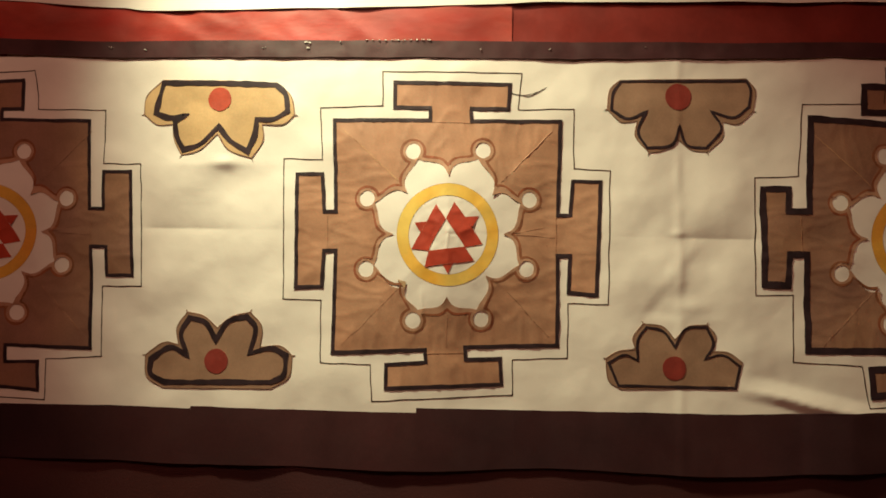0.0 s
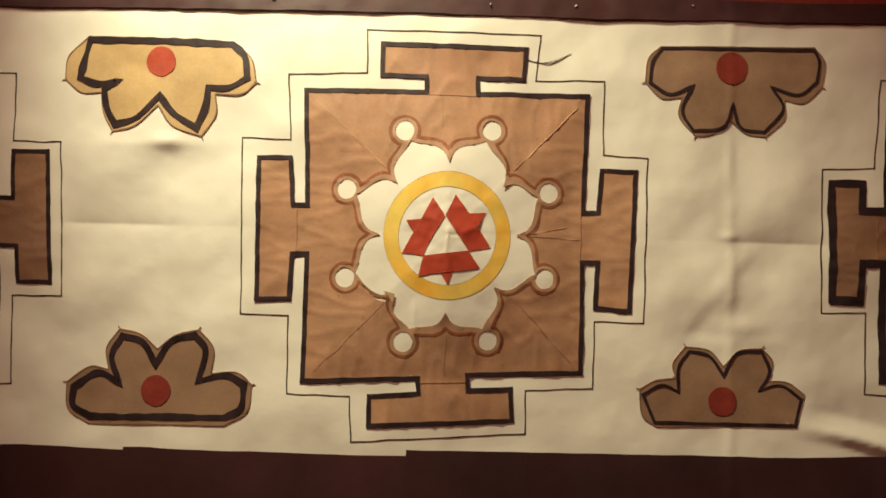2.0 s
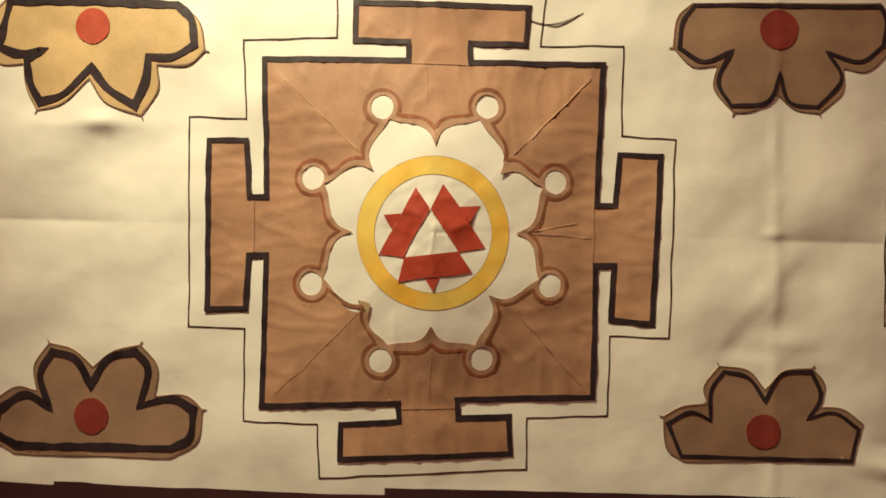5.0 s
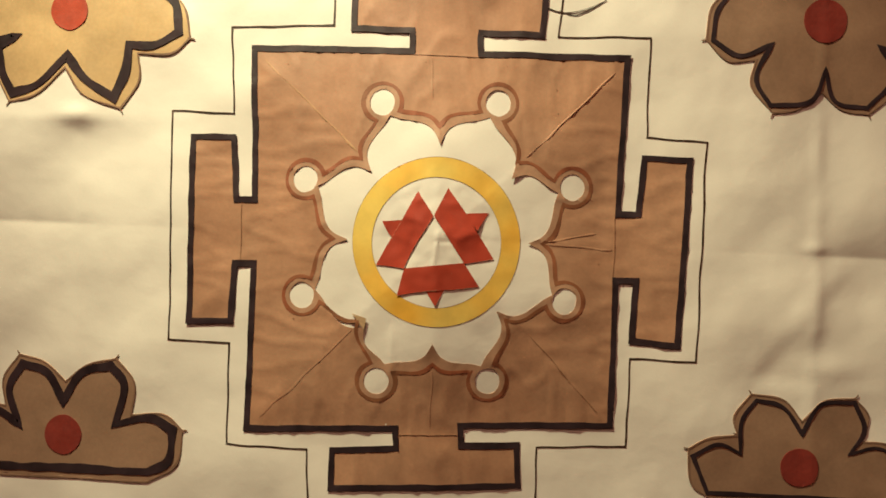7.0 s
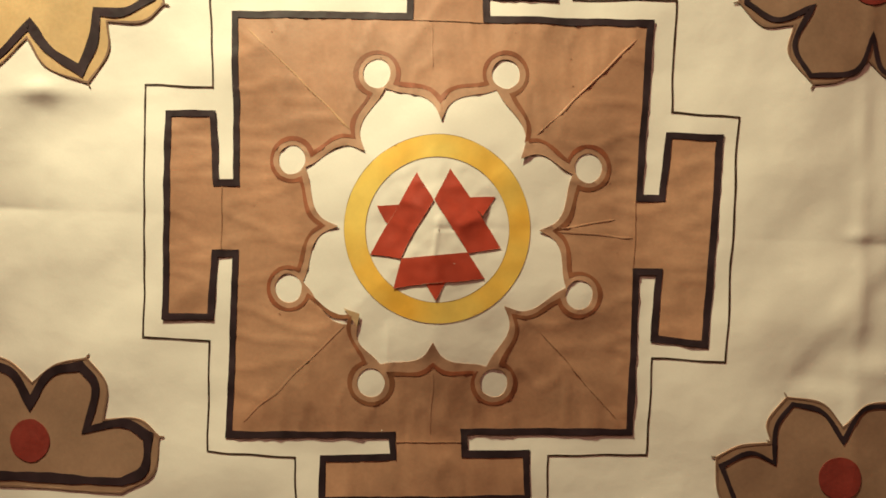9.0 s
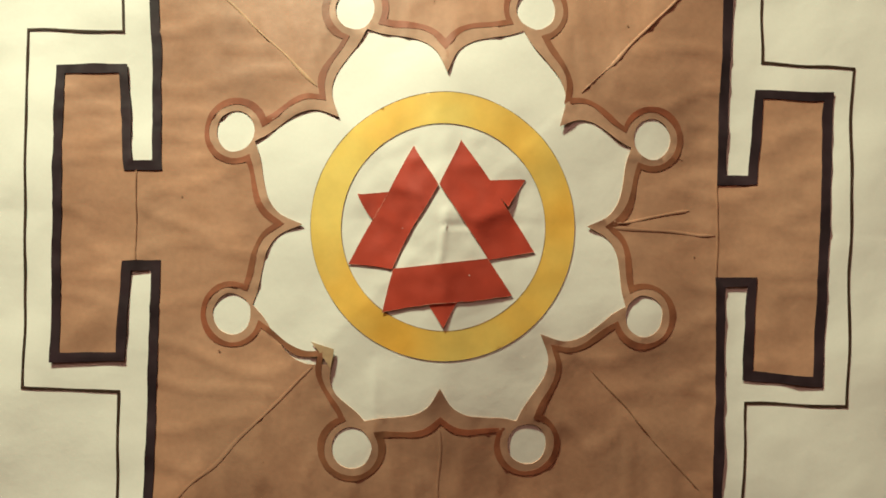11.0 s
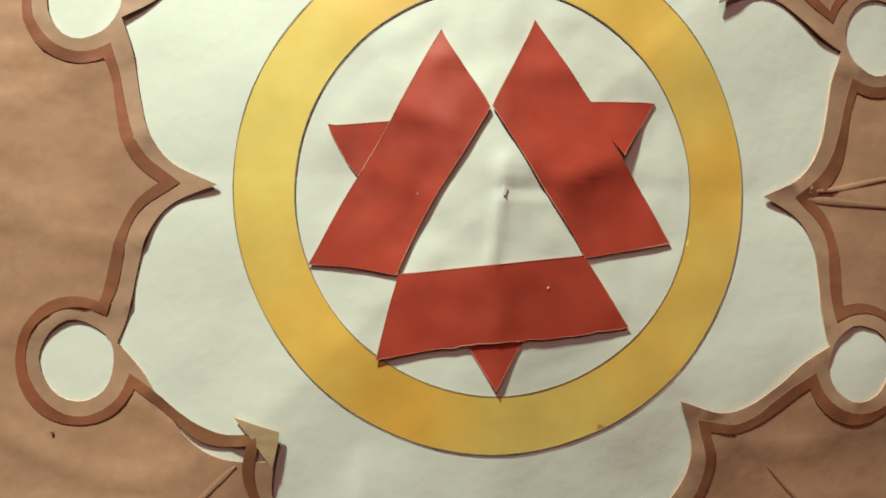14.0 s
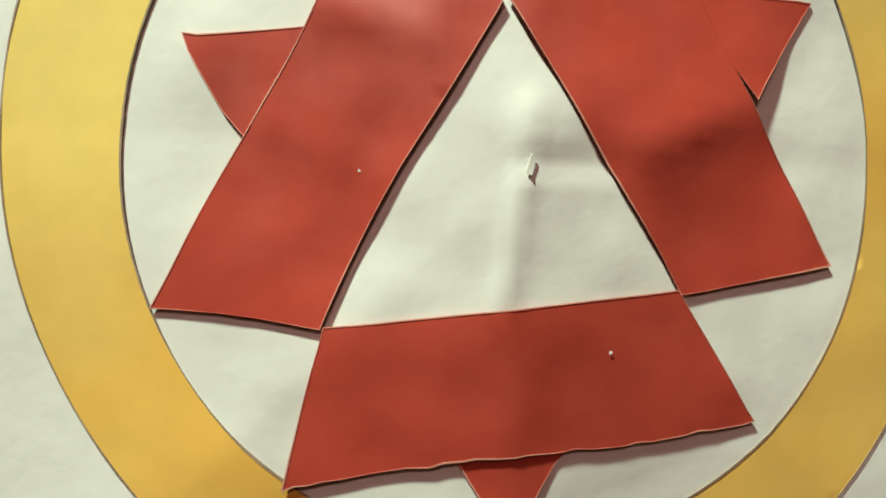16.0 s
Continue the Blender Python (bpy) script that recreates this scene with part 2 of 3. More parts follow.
def ribbon(pts, width, lift=0.0009, cx=0.0, closed=True, wobble=0.12, extra=None, seed=0.0, depth=0.0003, ends=1.0, crown=0.0):
    """A drawn line: a thin strip on the relief, its width a little uneven."""
    bm = bmesh.new()
    rows = []
    n = len(pts)
    for i, (p, s) in enumerate(zip(pts, sides(pts, closed))):
        w = width / 2 * (1 + wobble * 2 * noise.noise((p[0] * 0.045 + seed, p[1] * 0.045, seed)))
        if not closed and (i == 0 or i == n - 1):
            w *= ends
        row = []
        for k in (-1, 0, 1):
            x, z = p[0] + s.x * w * k, p[1] + s.y * w * k
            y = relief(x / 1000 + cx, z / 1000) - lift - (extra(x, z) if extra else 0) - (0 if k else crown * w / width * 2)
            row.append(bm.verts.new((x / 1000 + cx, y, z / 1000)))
        rows.append(row)
    for a, b in zip(rows, rows[1:] + (rows[:1] if closed else [])):
        for k in (0, 1):
            bm.faces.new((a[k], a[k + 1], b[k + 1], b[k]))
    skirt(bm, depth)
    return bm


def round_line(cx, cz, r, uneven=0.03, n=40, seed=0.0, tall=1.0):
    return [(cx + r * math.cos(a) * (1 + uneven * noise.noise((math.cos(a) * 1.5 + seed, math.sin(a) * 1.5, seed))),
             cz + r * tall * math.sin(a) * (1 + uneven * noise.noise((math.cos(a) * 1.5 + seed, math.sin(a) * 1.5, seed + 3))))
            for a in (2 * math.pi * i / n for i in range(n))]


def dense(corners, step=5.0, closed=True, wander=0.5, seed=0.0):
    """Straight strokes between corners, drawn by hand."""
    out = []
    for a, b in zip(corners, corners[1:] + (corners[:1] if closed else [])):
        k = max(1, round(math.dist(a, b) / step))
        for i in range(k):
            t = i / k
            x, z = a[0] + (b[0] - a[0]) * t, a[1] + (b[1] - a[1]) * t
            w = wander * min(1, 4 * t * (1 - t) * 2)
            out.append((x + w * noise.noise((x * 0.03, z * 0.03, seed)) * 2, z + w * noise.noise((x * 0.03, z * 0.03, seed + 9)) * 2))
    return out if closed else out + [corners[-1]]


def slab(x0, x1, y0, y1, z0, z1):
    bm = bmesh.new()
    bmesh.ops.create_cube(bm, size=1, matrix=Matrix.LocRotScale(((x0 + x1) / 2, (y0 + y1) / 2, (z0 + z1) / 2), None, (x1 - x0, y1 - y0, z1 - z0)))
    return bm


def field(x0, x1, low, high, lift, nx, nz, depth, lie=relief):
    """A long sheet between two edge lines low(x) and high(x)."""
    bm = bmesh.new()
    grid = []
    for i in range(nx + 1):
        x = x0 + (x1 - x0) * i / nx
        a, b = low(x), high(x)
        grid.append([bm.verts.new((x, lie(x, a + (b - a) * k / nz) - lift, a + (b - a) * k / nz)) for k in range(nz + 1)])
    for p, q in zip(grid, grid[1:]):
        for k in range(nz):
            bm.faces.new((p[k], q[k], q[k + 1], p[k + 1]))
    skirt(bm, depth)
    return bm


def flat(name, bm, mat, label, category, kind="structure"):
    ob = part(name, bm, mat, None, label)
    for p in ob.data.polygons:
        p.use_smooth = False
    return tagged(ob, "", category, "", kind)


# ---------------------------------------------------------------- the room
flat("wall_north", slab(-3.0, 3.0, 0.05, 0.20, -1.5, 2.8), CLOTH, "dark maroon cloth-covered wall behind the paper banner", "wall")
flat("wall_south", slab(-3.0, 3.0, -4.15, -4.0, -1.5, 2.8), ROOM, "plain dull red wall closing the room", "wall")
flat("wall_west", slab(-3.15, -3.0, -4.15, 0.18, -1.5, 2.8), ROOM, "plain dull red side wall of the room", "wall")
flat("wall_east", slab(3.0, 3.15, -4.15, 0.18, -1.5, 2.8), ROOM, "plain dull red side wall of the room", "wall")
flat("floor", slab(-3.15, 3.15, -4.15, 0.18, -1.6, -1.5), FLOOR, "plain brown floor of the room", "floor")
flat("ceiling", slab(-3.15, 3.15, -4.15, 0.18, 2.8, 2.9), CEILING, "plain off-white ceiling of the room", "ceiling")

# ---------------------------------------------------------------- the banner
def rise(x):
    """The upper edge climbs towards both ends."""
    return 0.0062 + 0.022 * max(0.0, -x - 0.2) + 0.006 * max(0.0, x - 0.1)


banner = thing("paper_banner", "long creased white chart-paper banner hung flat on the maroon wall", "banner")


def steps_between(a, b, coarse, fine, core):
    """Stations from a to b, close together within the core."""
    out = [a]
    while out[-1] < b:
        out.append(out[-1] + (fine if abs(out[-1]) < core else coarse))
    return out[:-1] + [b]


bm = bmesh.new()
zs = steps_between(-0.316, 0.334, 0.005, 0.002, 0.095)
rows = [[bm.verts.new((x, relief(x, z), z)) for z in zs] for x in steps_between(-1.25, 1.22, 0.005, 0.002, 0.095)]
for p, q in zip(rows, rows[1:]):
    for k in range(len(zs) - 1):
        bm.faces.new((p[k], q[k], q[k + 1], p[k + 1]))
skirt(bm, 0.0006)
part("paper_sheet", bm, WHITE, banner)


def loose(x, z):
    return lean(x) + 0.003 + 0.0016 * noise.noise((x * 5, 2.2, z * 9)) + 0.0006 * noise.noise((x * 17, 5.2, z * 17))


upper = thing("upper_banner", "white paper banner hung above the red border band", "banner")
part("paper_sheet", field(-1.25, 1.22, lambda x: 1.4 * rise(x) + 0.397 + 0.014 * smooth(-0.30, 0.28, x) - 0.004 * smooth(-0.60, -0.575, x) + 0.004 * smooth(-0.5, -0.2, x)
                          + 0.006 * (1 - smooth(-0.80, -0.62, x)) + 0.002 * noise.noise((x * 9, 0, 4)), lambda x: 1.0, 0.0035, 160, 40, 0.0006, loose), WHITE, upper)


def crumple(x, z):
    return lean(x) + 0.003 + 0.0022 * noise.noise((x * 7, 8.2, z * 14)) + 0.0030 * abs(noise.noise((x * 12 + z * 16, 1.2, z * 10)))


# the break from lit to unlit foil is made by two differently coloured lengths
band = thing("border_band", "creased glossy red foil band, its lit and unlit lengths set by colour", "border")
part("red_strip", field(-1.25, 0.110, lambda x: 0.328, lambda x: 0.46, 0.0015, 220, 22, 0.0006, crumple), BAND_LIT, band, "red glossy foil strip coloured as reflecting the lamp")
part("unlit_strip", field(0.104, 1.22, lambda x: 0.328, lambda x: 0.46, 0.0, 160, 22, 0.0006, crumple), BAND_UNLIT, band, "foil strip coloured dark maroon, without the lamp's reflection")
tape = thing("border_tape", "dark shiny brown tape along the top edge of the banner", "tape")
part("tape_strip", field(-1.25, 1.22, lambda x: rise(x) + 0.3085 + 0.0025 * smooth(0.1, 0.8, x) + 0.0022 * noise.noise((x * 8, 0, 1)) + 0.0012 * noise.noise((x * 30, 0, 1)),
                         lambda x: rise(x) + 0.339 + 0.002 * noise.noise((x * 5, 0, 2)), 0.0028, 400, 8, 0.0006,
                         lambda x, z: lean(x) + (relief(x, 0.31) - lean(x)) * 0.7 + 0.0006 * noise.noise((x * 30, 3.0, z * 40))), TAPE, tape)
for i, (x0, x1, za, zb) in enumerate(((-1.25, -0.450, -0.2965, -0.3045), (-0.452, -0.051, -0.3005, -0.3070),
                                      (-0.054, 0.118, -0.2990, -0.3020), (0.114, 1.22, -0.3005, -0.3020))):
    strip = thing("border_strip", "matt near-black maroon paper strip along the banner's lower edge", "border", "strips along the lower edge")
    part("strip", field(x0, x1, lambda x: -0.405 + 0.012 * noise.noise((x * 3, 0.7, 0)),
                        lambda x: za + (zb - za) * min(1, (x - x0) / max(0.3, x1 - x0)) + 0.0010 * noise.noise((x * 25, i, 1)) + 0.008 * smooth(0.45, 0.78, x) - 0.0009 - 0.008 * abs(x),
                        0.0012 + 0.0004 * i, max(20, int((x1 - x0) * 150)), 40, 0.0006, lambda x, z: relief(x, max(z, -0.303))), BLACKTAPE, strip)

skirting = thing("border_cloth", "dark maroon cloth hanging below the near-black paper strips", "cloth")
part("cloth_sheet", field(-1.25, 1.22, lambda x: -0.95, lambda x: -0.335, 0.0008, 160, 60, 0.0006,
                          lambda x, z: lean(x) + 0.0040 + 0.0020 * noise.noise((x * 3, 6.1, z * 2)) + 0.0012 * noise.noise((x * 9, 2.1, z * 5))), CLOTH, skirting)

# ---------------------------------------------------------------- the mandalas
# the stepped square with its four T-shaped gates: corners of the marker line
GATES = [(-97.5, 224.4), (-35.3, 224.3), (-34.7, 201.7), (-204.6, 201.9), (-199.3, 39.2), (-219.8, 38.8), (-225.4, 106.2), (-270.6, 105.9),
         (-268.3, -94.1), (-222.3, -92.5), (-219.3, -30.1), (-198.6, -29.3), (-200.6, -206.9), (-39.9, -200.2), (-38.2, -221.7), (-106.9, -226.5),
         (-107, -267), (93.5, -258.7), (90.4, -214.7), (30.9, -216.3), (29.2, -194.9), (189.6, -190.7), (190.2, -35.3), (212.9, -34.6), (209.9, -99.3),
         (258.1, -103), (267.2, 96.2), (218.3, 97), (213.4, 36.4), (191.5, 35.6), (195.9, 202.6), (38.6, 200.9), (38.1, 224.2), (103.2, 223.1),
         (106.3, 267.4), (-97.7, 270.1)]
# the thin line that steps round it
STEPS = [(-119, 227.6), (-120.3, 290.1), (127.1, 288.2), (120.7, 222.9), (219.6, 225.1), (220.6, 119.6), (284.1, 115.8), (278.3, -119.5),
         (208.7, -118.4), (207.2, -213), (111.8, -216.4), (112.5, -277.4), (-131, -289.8), (-134.5, -227), (-221.8, -224.9), (-223.2, -116.7),
         (-290.3, -115.3), (-295.8, 134.3), (-225.6, 131.7), (-230.3, 224.7)]
# the lotus: pearls, petal tips, notches between the petals, and the notches of the brush line, clockwise from the top
PEARLS = [(-63.9, 145.7), (58.4, 148.3), (140.2, 62.3), (135, -58.9), (56.4, -145.9), (-61.4, -149.5), (-143.9, -61.6), (-143.7, 62.2)]
TIPS = [(-56, 132.4), (50.1, 133.4), (125.8, 56.1), (122.4, -52.7), (49, -130.7), (-53.1, -131.8), (-130.4, -55.1), (-130.7, 55.5)]
NOTCHES = [(-1.3, 101.2), (74.5, 67.9), (94.2, 1.2), (62.9, -70.7), (-3, -107.3), (-75.1, -93.3), (-95.9, -0.6), (-72.9, 71.2)]
BRUSH = [(-2.8, 121.2), (80, 85.6), (110.5, 1.3), (72.9, -80), (-2.3, -129.3), (-82.1, -85.9), (-112.1, -0.1), (-84.2, 84.7)]
OGEE = ((0, 0), (0.22, 0.15), (0.42, 0.172), (0.62, 0.115), (0.82, 0.038), (1, 0))


def ogee(c, t, swell=1.0):
    """The petal's edge from a notch c to a tip t, swelling away from the middle."""
    d = Vector(t) - Vector(c)
    n = Vector((-d.y, d.x))
    if n.dot(Vector(c) + Vector(t)) < 0:
        n = -n
    return spline([tuple(Vector(c) + d * u + n * v * swell) for u, v in OGEE], 3.0)


def lotus_hole():
    out = []
    for k in range(8):
        tip = tuple(Vector(TIPS[k]) * 0.994)
        out += ogee(NOTCHES[k - 1], tip)[:-1] + ogee(NOTCHES[k], tip)[::-1][:-1]
    return out


def brush_line():
    """The painted line that follows the petals and loops round each pearl."""
    out = []
    for k in range(8):
        p, r = Vector(PEARLS[k]), 20.5
        base = math.atan2(-p.y, -p.x)
        before, after = Vector(BRUSH[k - 1]), Vector(BRUSH[k])
        a0, a1 = base - radians(40), base + radians(40)
        ends = sorted((a0, a1), key=lambda a: (p + r * Vector((math.cos(a), math.sin(a))) - before).length)
        turn = radians(280) * (1 if ends[0] == a1 else -1)
        loop = [tuple(p + r * Vector((math.cos(ends[0] + turn * i / 26), math.sin(ends[0] + turn * i / 26)))) for i in range(27)]
        out += ogee(tuple(before), loop[0], 0.75)[:-1] + loop + ogee(tuple(after), loop[-1], 0.75)[::-1][1:-1]
    return out


def curl(x, z):
    """The brown sheet lifts a little at the notches."""
    lift = sum(0.0007 * math.exp(-((x - a) ** 2 + (z - b) ** 2) / 90) for a, b in NOTCHES)
    along, across = (0.016, 0.05) if abs(x) > abs(z) else (0.05, 0.016)
    return lift + 0.0007 * max(0.0, 1 - 3 * abs(noise.noise((x * along, 3.3, z * across)))) ** 2


def mandala(cx, line, label, seed, paper=KRAFT, paint=YELLOW, gate_moves={}, step_moves={}):
    t = thing("mandala", label, "mandala", "mandalas along the banner")
    gates = dense([gate_moves.get(i, p) for i, p in enumerate(GATES)], 5, True, 0.6, seed)
    steps = [step_moves.get(i, p) for i, p in enumerate(STEPS)]
    pearls = [round_line(a, b, 13.4, 0.06, 24, seed + i, 1.05) for i, (a, b) in enumerate(PEARLS)]
    brown = part("brown_sheet", sheet(grown(gates, 2.6), [lotus_hole()] + pearls, 0.0003, cx, 4.0, 0.0003, curl), paper, t,
                 "brown kraft paper with a lotus cut out")
    part("gate_outline", ribbon(gates, line, 0.00075, cx, True, 0.11, curl, seed), INK, brown, "thick black marker line")
    part("lotus_outline", ribbon(brush_line(), 3.9, 0.00055, cx, True, 0.28, curl, seed, 0.0001), RUST, brown, "rust-brown brush line")
    part("pale_rim", sheet(brush_line(), [lotus_hole()] + pearls, 0.0004, cx, 4.0, 0.0001, curl), RIM, brown, "pale rim between brush line and cut")
    part("step_outline", ribbon(dense(steps, 6, True, 0.7, seed + 2), 1.7, 0.0004, cx, True, 0.2, None, seed), THIN, t, "thin dark pen line")
    for i, (a, b) in enumerate((((-32, 198.5), (39, 197)), ((188, 33), (187.5, -33)), ((-36, -207), (31, -205)), ((-214, 36), (-213, -29)))):
        part("glued_joint", ribbon(dense([a, b], 5, False, 0.6, seed + i), 0.7, 0.0007, cx, False, 0.4, curl, seed), GLUE, brown)
    for i, (a, b, w, h, m) in enumerate((((-193, 190), (-88, 92), 1.2, 0.0001, WORN), ((183, 187), (90, 92), 2.0, 0.00045, KRAFT),
                                         ((-186, -194), (-88, -95), 1.8, 0.0001, KRAFT), ((98, -95), (176, -178), 1.0, 0.0001, GLUE),
                                         ((112, 1), (186, -3), 2.0, 0.0002, KRAFT), ((112, 3), (168, 14), 1.6, 0.0002, KRAFT),
                                         ((-14, 196), (-11, 150), 1.4, 0.0001, KRAFT), ((-3, -134), (-3, -198), 1.6, 0.0001, KRAFT))):
        m = paper if m == KRAFT else m
        part("fold_crease", ribbon(dense([a, b], 5, False, 1.0, seed + i), w, 0.0005, cx, False, 0.5, curl, seed + i, 0.0002, 0.2, h), m, brown)
    ring = part("yellow_ring", sheet(round_line(-2.2, -0.4, 88.2, 0.006, 120, seed, 1.005), [round_line(-2.1, -1.1, 67.8, 0.006, 100, seed + 1, 1.006)], 0.0002, cx, 2.0, 0.00008),
                paint, t, "yellow watercolour ring with pencil edges")
    part("pencil_line", ribbon(round_line(-2.2, -0.4, 88.3, 0.006, 120, seed, 1.005), 0.34, 0.00028, cx, True, 0.6, None, 0.0, 0.00005), PENCIL, ring)
    part("pencil_line", ribbon(round_line(-2.1, -1.1, 67.7, 0.006, 100, seed + 1, 1.006), 0.34, 0.00028, cx, True, 0.6, None, 0.0, 0.00005), PENCIL, ring)
    emblem = tagged(new("triangle_emblem"), "three red glazed paper strips round a white triangle")
    emblem.parent = t

    def fold(x, z, ax, az, bx, bz, above, below, h):
        """A soft fold from a to b that falls off gently above its line and steeply below."""
        n = Vector((bx - ax, bz - az)).normalized()
        d = (z - az) * n.x - (x - ax) * n.y
        along = (x - ax) * n.x + (z - az) * n.y
        reach = math.dist((ax, az), (bx, bz))
        w = smooth(-6, 3, along) * (1 - smooth(reach - 3, reach + 6, along))
        return h * w * math.exp(-math.sqrt(d * d + 1.2) / (above if d > 0 else below))

    def raised(ax, az, bx, bz, h, edge=0.0):
        """The strip stands off more and more from a towards b."""
        n = Vector((bx - ax, bz - az))
        return lambda x, z: (edge + h * max(0.0, min(1.15, ((x - ax) * n.x + (z - az) * n.y) / n.length_squared)) ** 2
                             + 0.0001 * (1 + noise.noise((x * 0.07 + ax, 0, z * 0.11))) + fold(x, z, 18, 2, 46, 14, 14, 6.5, 0.0017)
                             + fold(x, z, -38, 25, -17, 19, 9, 4, 0.0013) + fold(x, z, -47, 5, -32, 0, 9, 5, 0.0010) + fold(x, z, -24, 43, -16, 41, 8, 4, 0.0011)
                             + 0.0005 * math.exp(-((x - 18) / 12) ** 2 - ((z - 40) / 6) ** 2) + 0.0004 * math.exp(-((x + 2) / 4) ** 2))

    wave = [(43.7, -45.4), (32.6, -46.9), (20.8, -48.8), (9.6, -49.7), (1, -50.6), (-8.2, -51.5), (-13.7, -52.3), (-16, -53.2), (-20.3, -53.4),
            (-24.9, -54.2), (-31.6, -55.7), (-37.2, -56.9), (-41.8, -58.1)]
    for name, out, ex in (("small_triangle", [(-59.4, 20.2), (-35.6, 21.3), (-46.1, 2.4), (-48.8, 3), (-50.4, 4.7)], raised(0, 0, 1, 0, 0.0)),
                          ("small_triangle", [(24.7, 29.9), (51.6, 31.3), (40.2, 12.5)], raised(0, 0, 1, 0, 0.0)),
                          ("small_triangle", [(-12.7, -49.8), (8.2, -48.2), (7.8, -50.1), (-1.4, -67.6)], raised(0, -50, 0, -68, 0.0003)),
                          ("red_strip", [(-22.5, 52.2), (-6, 26.3), (-13.3, 13.3), (-23.4, -3.6), (-35.3, -29.3), (-49.9, -27.3), (-64.9, -26.6)], raised(-42, 12, -20, 0, 0.0002, 0.0)),
                          ("red_strip", [(8.3, 56.4), (27.8, 30), (58.2, -16.6), (27.5, -22.2), (-5.5, 26.8)], raised(12, 2, 34, 18, 0.0, 0.0)),
                          ("red_strip", [(-34.9, -28.8), (27, -21.2)] + wave, raised(0, -28, -6, -58, 0.0002, 0.0))):
        line = dense(out, 3, True, 0.55, seed + len(out))
        lift = 0.00018 if name == "small_triangle" else 0.00044
        piece = part(name, sheet(line, (), lift, cx, 2.6, 0.00012, ex), RED, emblem, "", PINK)
        part("cut_edge", ribbon(grown(line, -0.12), 0.15, lift + 0.00008, cx, True, 1.2, ex, seed + lift, 0.00003), PINK, piece, "pale frayed cut edge")
    return t


centre = mandala(0.0, 6.6, "brown kraft-paper mandala with a white lotus, yellow ring and red triangle", 0.0)
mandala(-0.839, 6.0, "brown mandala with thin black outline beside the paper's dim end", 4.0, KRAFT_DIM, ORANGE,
        {17: (103, -284), 18: (101, -233), 19: (41, -234), 20: (40, -204), 21: (195, -208), 22: (188, -25), 23: (217, -25), 24: (219, -77), 25: (268, -77),
         26: (258, 112), 27: (208, 112), 28: (209, 44), 29: (184, 44), 30: (177, 206), 31: (15, 207), 32: (15, 227), 33: (52, 227), 34: (49, 282)},
        {2: (70, 300), 3: (81, 227), 4: (206, 226), 5: (207, 127), 6: (278, 126), 7: (286, -96), 8: (211, -97), 9: (215, -223), 10: (116, -228), 11: (116, -301)})
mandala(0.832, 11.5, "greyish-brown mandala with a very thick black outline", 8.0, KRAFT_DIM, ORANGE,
        {3: (-192, 213), 4: (-199, 47), 5: (-236, 47), 6: (-234, 86), 7: (-279, 86), 8: (-280, -82), 9: (-239, -84), 10: (-236, -29), 11: (-205, -29),
         12: (-207, -196), 13: (-30, -196), 14: (-31, -225), 15: (-98, -228), 16: (-95, -273)},
        {0: (-61, 239), 1: (-58, 305), 12: (-103, -294), 13: (-114, -222), 14: (-233, -216), 15: (-230, -100), 16: (-296, -101), 17: (-293, 106),
         18: (-216, 109), 19: (-206, 238)})
part("folded_flap", sheet(dense([(-89, -78.3), (-73.3, -82.8), (-75.6, -95.7), (-83.3, -84.8)], 4, True, 0.2), (), 0.0012, 0, 4.0, 0.0003,
                          lambda x, z: 0.0004 * smooth(-88, -74, x)), FLAP, centre, "small turned-back corner of brown paper")

# ---------------------------------------------------------------- the half-flowers
R = 1  # marks a rounded point


def half_flower(label, paper, cut, stroke, width, dot, radius, seed, paint=DOT):
    t = thing("half_flower", label, "flower", "half-flowers between the mandalas")
    tips = [q for a, q, b in zip(cut[-1:] + cut[:-1], cut, cut[1:] + cut[:1]) if len(q) == 2 and len(a) == 3 and len(b) == 3]
    mid = Vector(dot)
    far = sorted(tips, key=lambda q: -(Vector(q) - mid).length)[:4]
    cut = path(cut, 4)
    p = part("petal_paper", sheet(cut, (), 0.0006, 0, 5.0, 0.0006), paper, t)
    part("cut_edge_line", ribbon(grown(cut, -1.0), 1.6, 0.0009, 0, True, 0.5, None, seed), SKETCH, p, "faint brown drawn edge")
    for q in far:
        e = Vector(q) + (Vector(q) - mid).normalized() * 4.5
        part("tip_tick", ribbon(spline([tuple(Vector(q).lerp(mid, 0.03)), q, tuple(e)], 2), 1.5, 0.0008, 0, False, 0.3, None, seed, 0.0003, 0.35), SKETCH, p)
    part("brush_outline", ribbon(path(stroke, 4), width, 0.0012, 0, True, 0.22, None, seed), INK, p, "black brush outline")
    part("red_dot", sheet(round_line(*dot, radius, 0.05, 36, seed), (), 0.0012, 0, 5.0, 0.0003), paint, p, "round dull red painted dot")
    return t


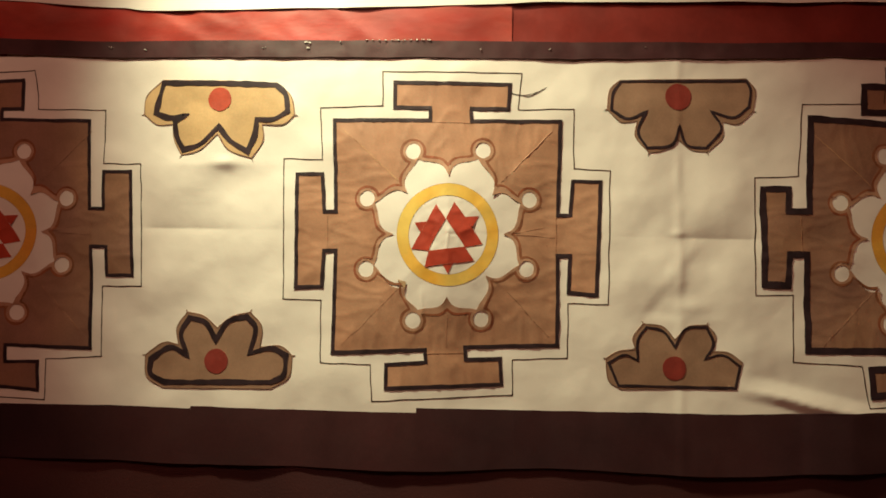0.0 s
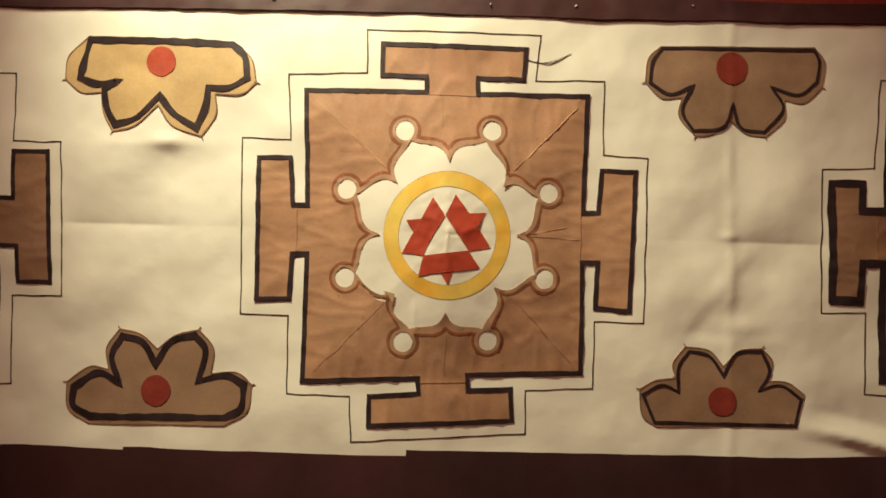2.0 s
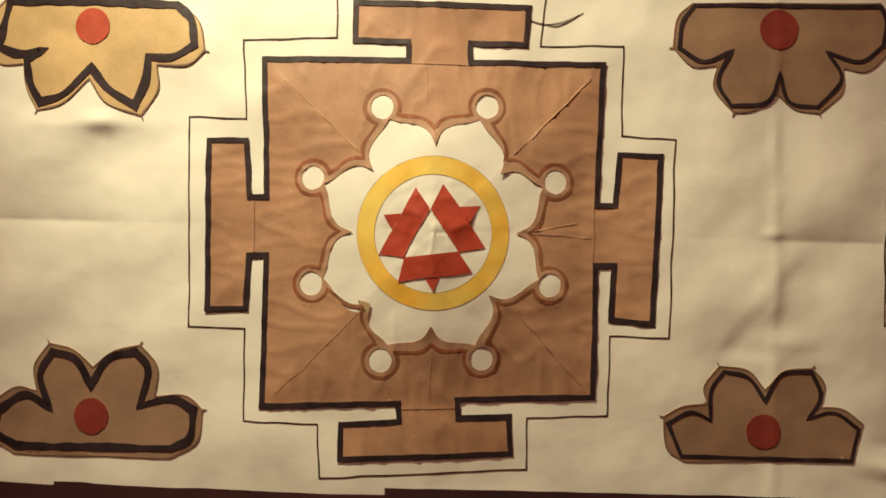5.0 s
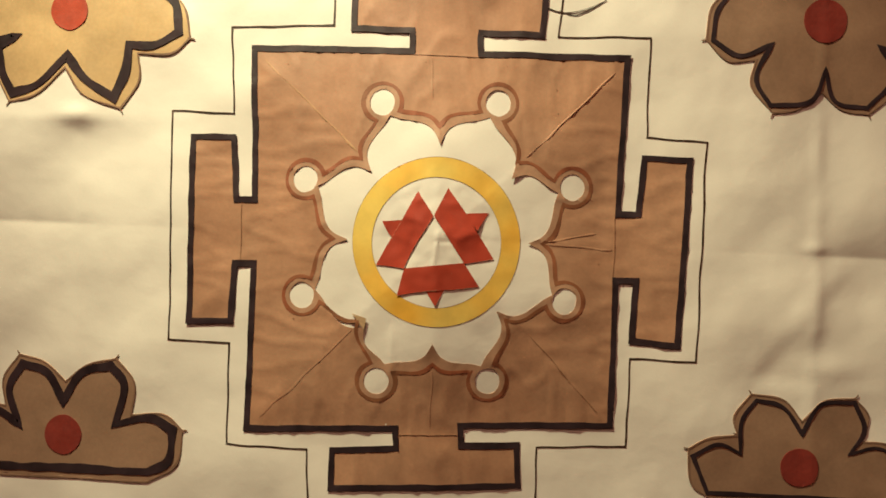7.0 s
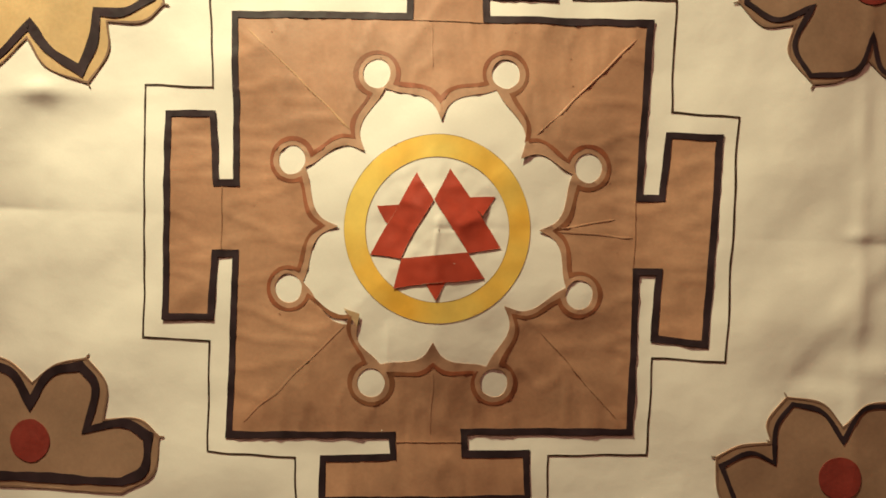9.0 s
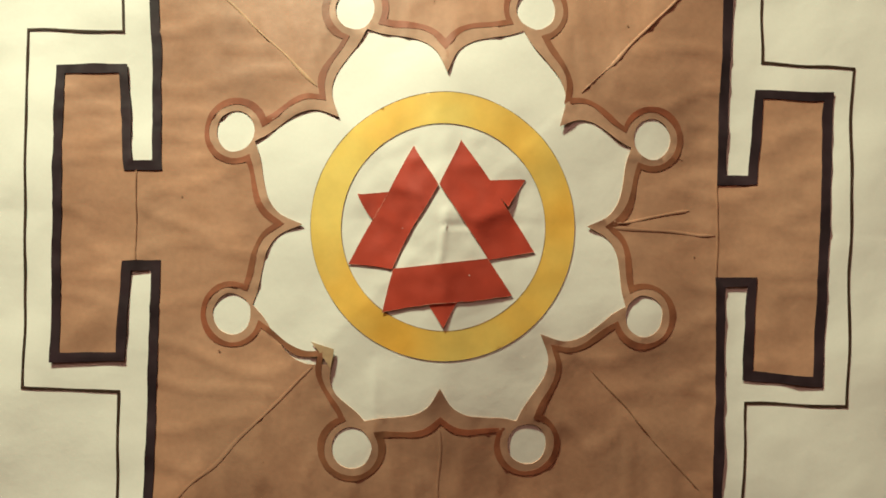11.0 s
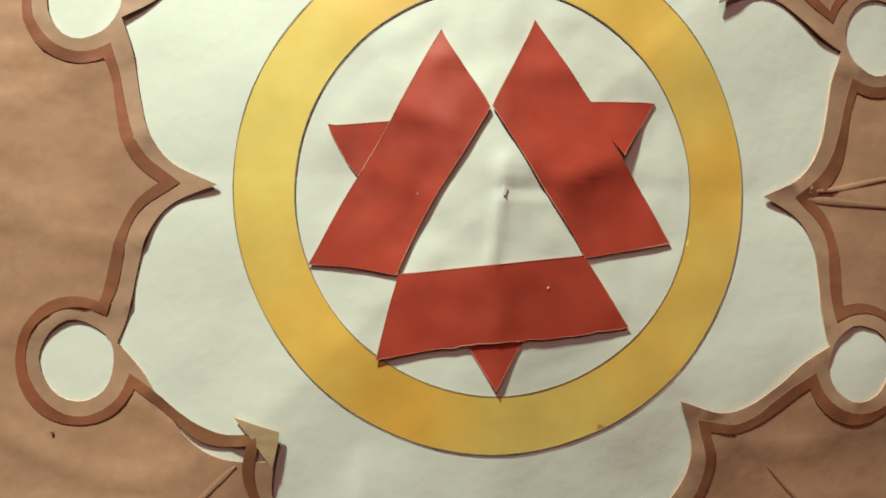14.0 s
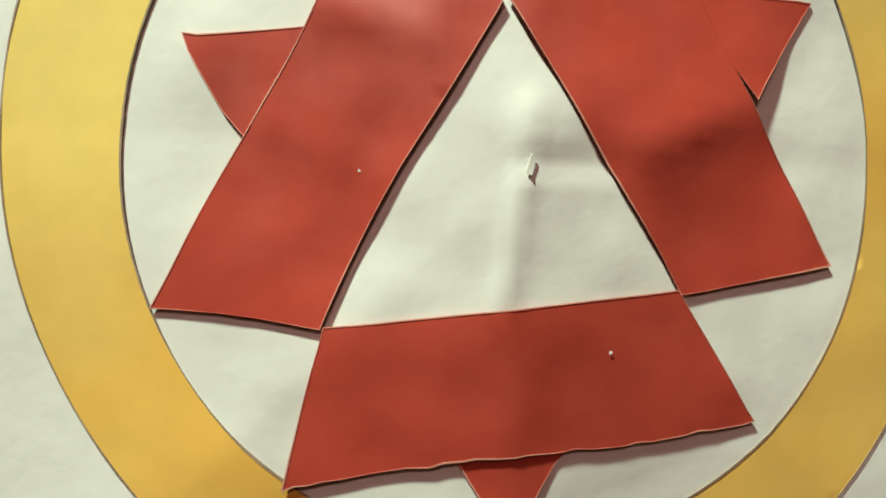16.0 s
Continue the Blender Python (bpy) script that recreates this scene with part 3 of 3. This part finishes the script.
# lit paper and dot colours here; the other three take the shaded ones
half_flower("ochre half-flower cutout coloured as strongly lit, bold black outline and red dot, hanging down", OCHRE_LIT,
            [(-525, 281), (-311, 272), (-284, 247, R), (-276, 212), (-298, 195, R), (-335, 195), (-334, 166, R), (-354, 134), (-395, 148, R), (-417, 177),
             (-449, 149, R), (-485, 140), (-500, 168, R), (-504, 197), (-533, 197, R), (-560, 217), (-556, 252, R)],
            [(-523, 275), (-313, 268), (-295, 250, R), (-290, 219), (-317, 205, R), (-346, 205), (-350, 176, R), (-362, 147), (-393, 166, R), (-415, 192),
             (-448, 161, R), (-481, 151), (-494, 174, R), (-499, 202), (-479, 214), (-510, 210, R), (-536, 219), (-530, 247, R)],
            9.5, (-415, 242), 21.5, 1.0, DOT_LIT)
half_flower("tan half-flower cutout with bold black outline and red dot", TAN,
            [(-542, -218), (-538, -257, R), (-506, -276), (-308, -272), (-276, -251, R), (-271, -214), (-293, -197, R), (-329, -199), (-326, -164, R),
             (-348, -138), (-383, -147, R), (-409, -167), (-434, -147, R), (-466, -140), (-485, -168, R), (-481, -198), (-509, -195, R)],
            [(-504, -265), (-308, -260), (-286, -247, R), (-283, -214), (-309, -202, R), (-348, -211), (-338, -168, R), (-354, -147), (-389, -157, R),
             (-411, -190), (-431, -159, R), (-461, -151), (-476, -180, R), (-462, -218), (-495, -204, R), (-530, -225), (-530, -251, R)],
            9.0, (-409, -226), 21.5, 2.0)
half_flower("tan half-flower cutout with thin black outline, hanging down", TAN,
            [(301, 279), (527, 284), (543, 261, R), (538, 224), (512, 201, R), (484, 204), (483, 176, R), (456, 150), (427, 155, R), (405, 172),
             (379, 153, R), (352, 148), (328, 177, R), (331, 204), (302, 203, R), (278, 225), (283, 261, R)],
            [(304, 276), (527, 279), (534, 261, R), (530, 232), (503, 213, R), (464, 223), (481, 192, R), (454, 158), (420, 164, R), (407, 197),
             (393, 163, R), (349, 157), (333, 186, R), (347, 221), (315, 209, R), (286, 225), (290, 256, R)],
            4.6, (405, 249), 23.5, 3.0)
half_flower("tan half-flower cutout with thin black outline near a lifted fold", TAN,
            [(273, -212), (278, -250, R), (299, -266), (499, -261), (511, -217), (487, -200, R), (459, -198), (466, -172, R), (450, -152), (416, -156, R),
             (394, -178), (374, -156, R), (339, -151), (320, -175, R), (324, -195), (295, -199, R)],
            [(279, -220), (296, -259), (497, -261), (506, -224), (477, -205, R), (446, -212), (461, -186, R), (449, -157), (412, -161, R), (394, -192),
             (374, -165, R), (345, -158), (329, -181, R), (329, -215), (305, -206, R)],
            4.4, (392, -228), 20.5, 4.0)

# ---------------------------------------------------------------- small marks
scrawl = thing("pencil_scrawl", "loose double pen scrawl on the white paper", "scrawl")
part("stroke", ribbon(spline([(107, 253), (124, 249), (140, 251), (157, 257), (171, 264)], 3), 0.9, 0.0006, 0, False, 0.5), THIN, scrawl)
part("stroke", ribbon(spline([(120, 251), (137, 247), (153, 253), (169, 263)], 3), 0.7, 0.0006, 0, False, 0.5, None, 3.0), THIN, scrawl)

tear = thing("paper_tear", "small torn pinprick with a raised paper flake", "tear")
part("paper_flake", sheet([(-1.5, -1.8), (-0.7, 1.2), (0.2, 0.4), (-0.5, -2.4)], (), 0.0003, 0, 2.0, 0.0001), WHITE, tear, "raised white flake")

# small white four-sided marks, most of them along the tape
flecks = thing("white_flecks", "tiny white flecks on tape and coloured paper", "scrap", "", "stuff")
bm = bmesh.new()
rng = random.Random(5)
for x, z in [(-254, 332), (-246, 331), (-250, 322), (-192, 333), (339, 326), (-548, 320), (-612, 324), (-330, 322), (52, 320), (172, 322)] + [(-146 + 11 * i, 336.5) for i in range(11)]:
    w, h = rng.uniform(1.2, 3.2), rng.uniform(0.7, 2.2)
    x, z = x * 1.022, z * 1.0095 + 1000 * rise(x / 1000)
    y = lean(x / 1000) + (relief(x / 1000, 0.31) - lean(x / 1000)) * 0.7 - 0.0045
    for dx, dz, ww in ((0, 0, w), (rng.uniform(-4, 4), rng.uniform(-1, 1), w * 0.5)):
        c = [((x + dx + a * ww) / 1000, y + 0.0003 * a, (z + dz + b * h) / 1000) for a, b in ((-0.5, -0.5), (0.5, -0.3), (0.6, 0.4), (-0.3, 0.6))]
        bm.faces.new([bm.verts.new(p) for p in c])
skirt(bm, 0.0012)
part("tape_flecks", bm, WHITE, flecks)
bm = bmesh.new()
for x, z, w in ((-28.9, -2.0, 0.9), (14.8, -32.3, 0.6), (-50, -196, 1.2), (-16, 30, 0.5)):
    y = relief(x / 1000, z / 1000) - 0.0008
    bm.faces.new([bm.verts.new(((x + a * w) / 1000, y, (z + b * w) / 1000)) for a, b in ((-0.5, -0.5), (0.5, -0.3), (0.6, 0.4), (-0.3, 0.6))])
part("specks", bm, WHITE, flecks)

# specks of dust and ink on the brown sheet
specks = thing("ink_specks", "small dark specks scattered on the brown paper", "speck", "", "stuff")
bm = bmesh.new()
for i in range(46):
    x, z = rng.uniform(-185, 180), rng.uniform(-190, 190)
    if math.hypot(x, z) < 165:
        continue
    r = rng.uniform(0.3, 0.7)
    y = relief(x / 1000, z / 1000) - 0.0008
    bm.faces.new([bm.verts.new(((x + r * math.cos(a)) / 1000, y, (z + r * math.sin(a)) / 1000)) for a in (0, 1.1, 2.3, 3.4, 4.6, 5.5)])
skirt(bm, 0.0002)
part("specks", bm, GLUE, specks)
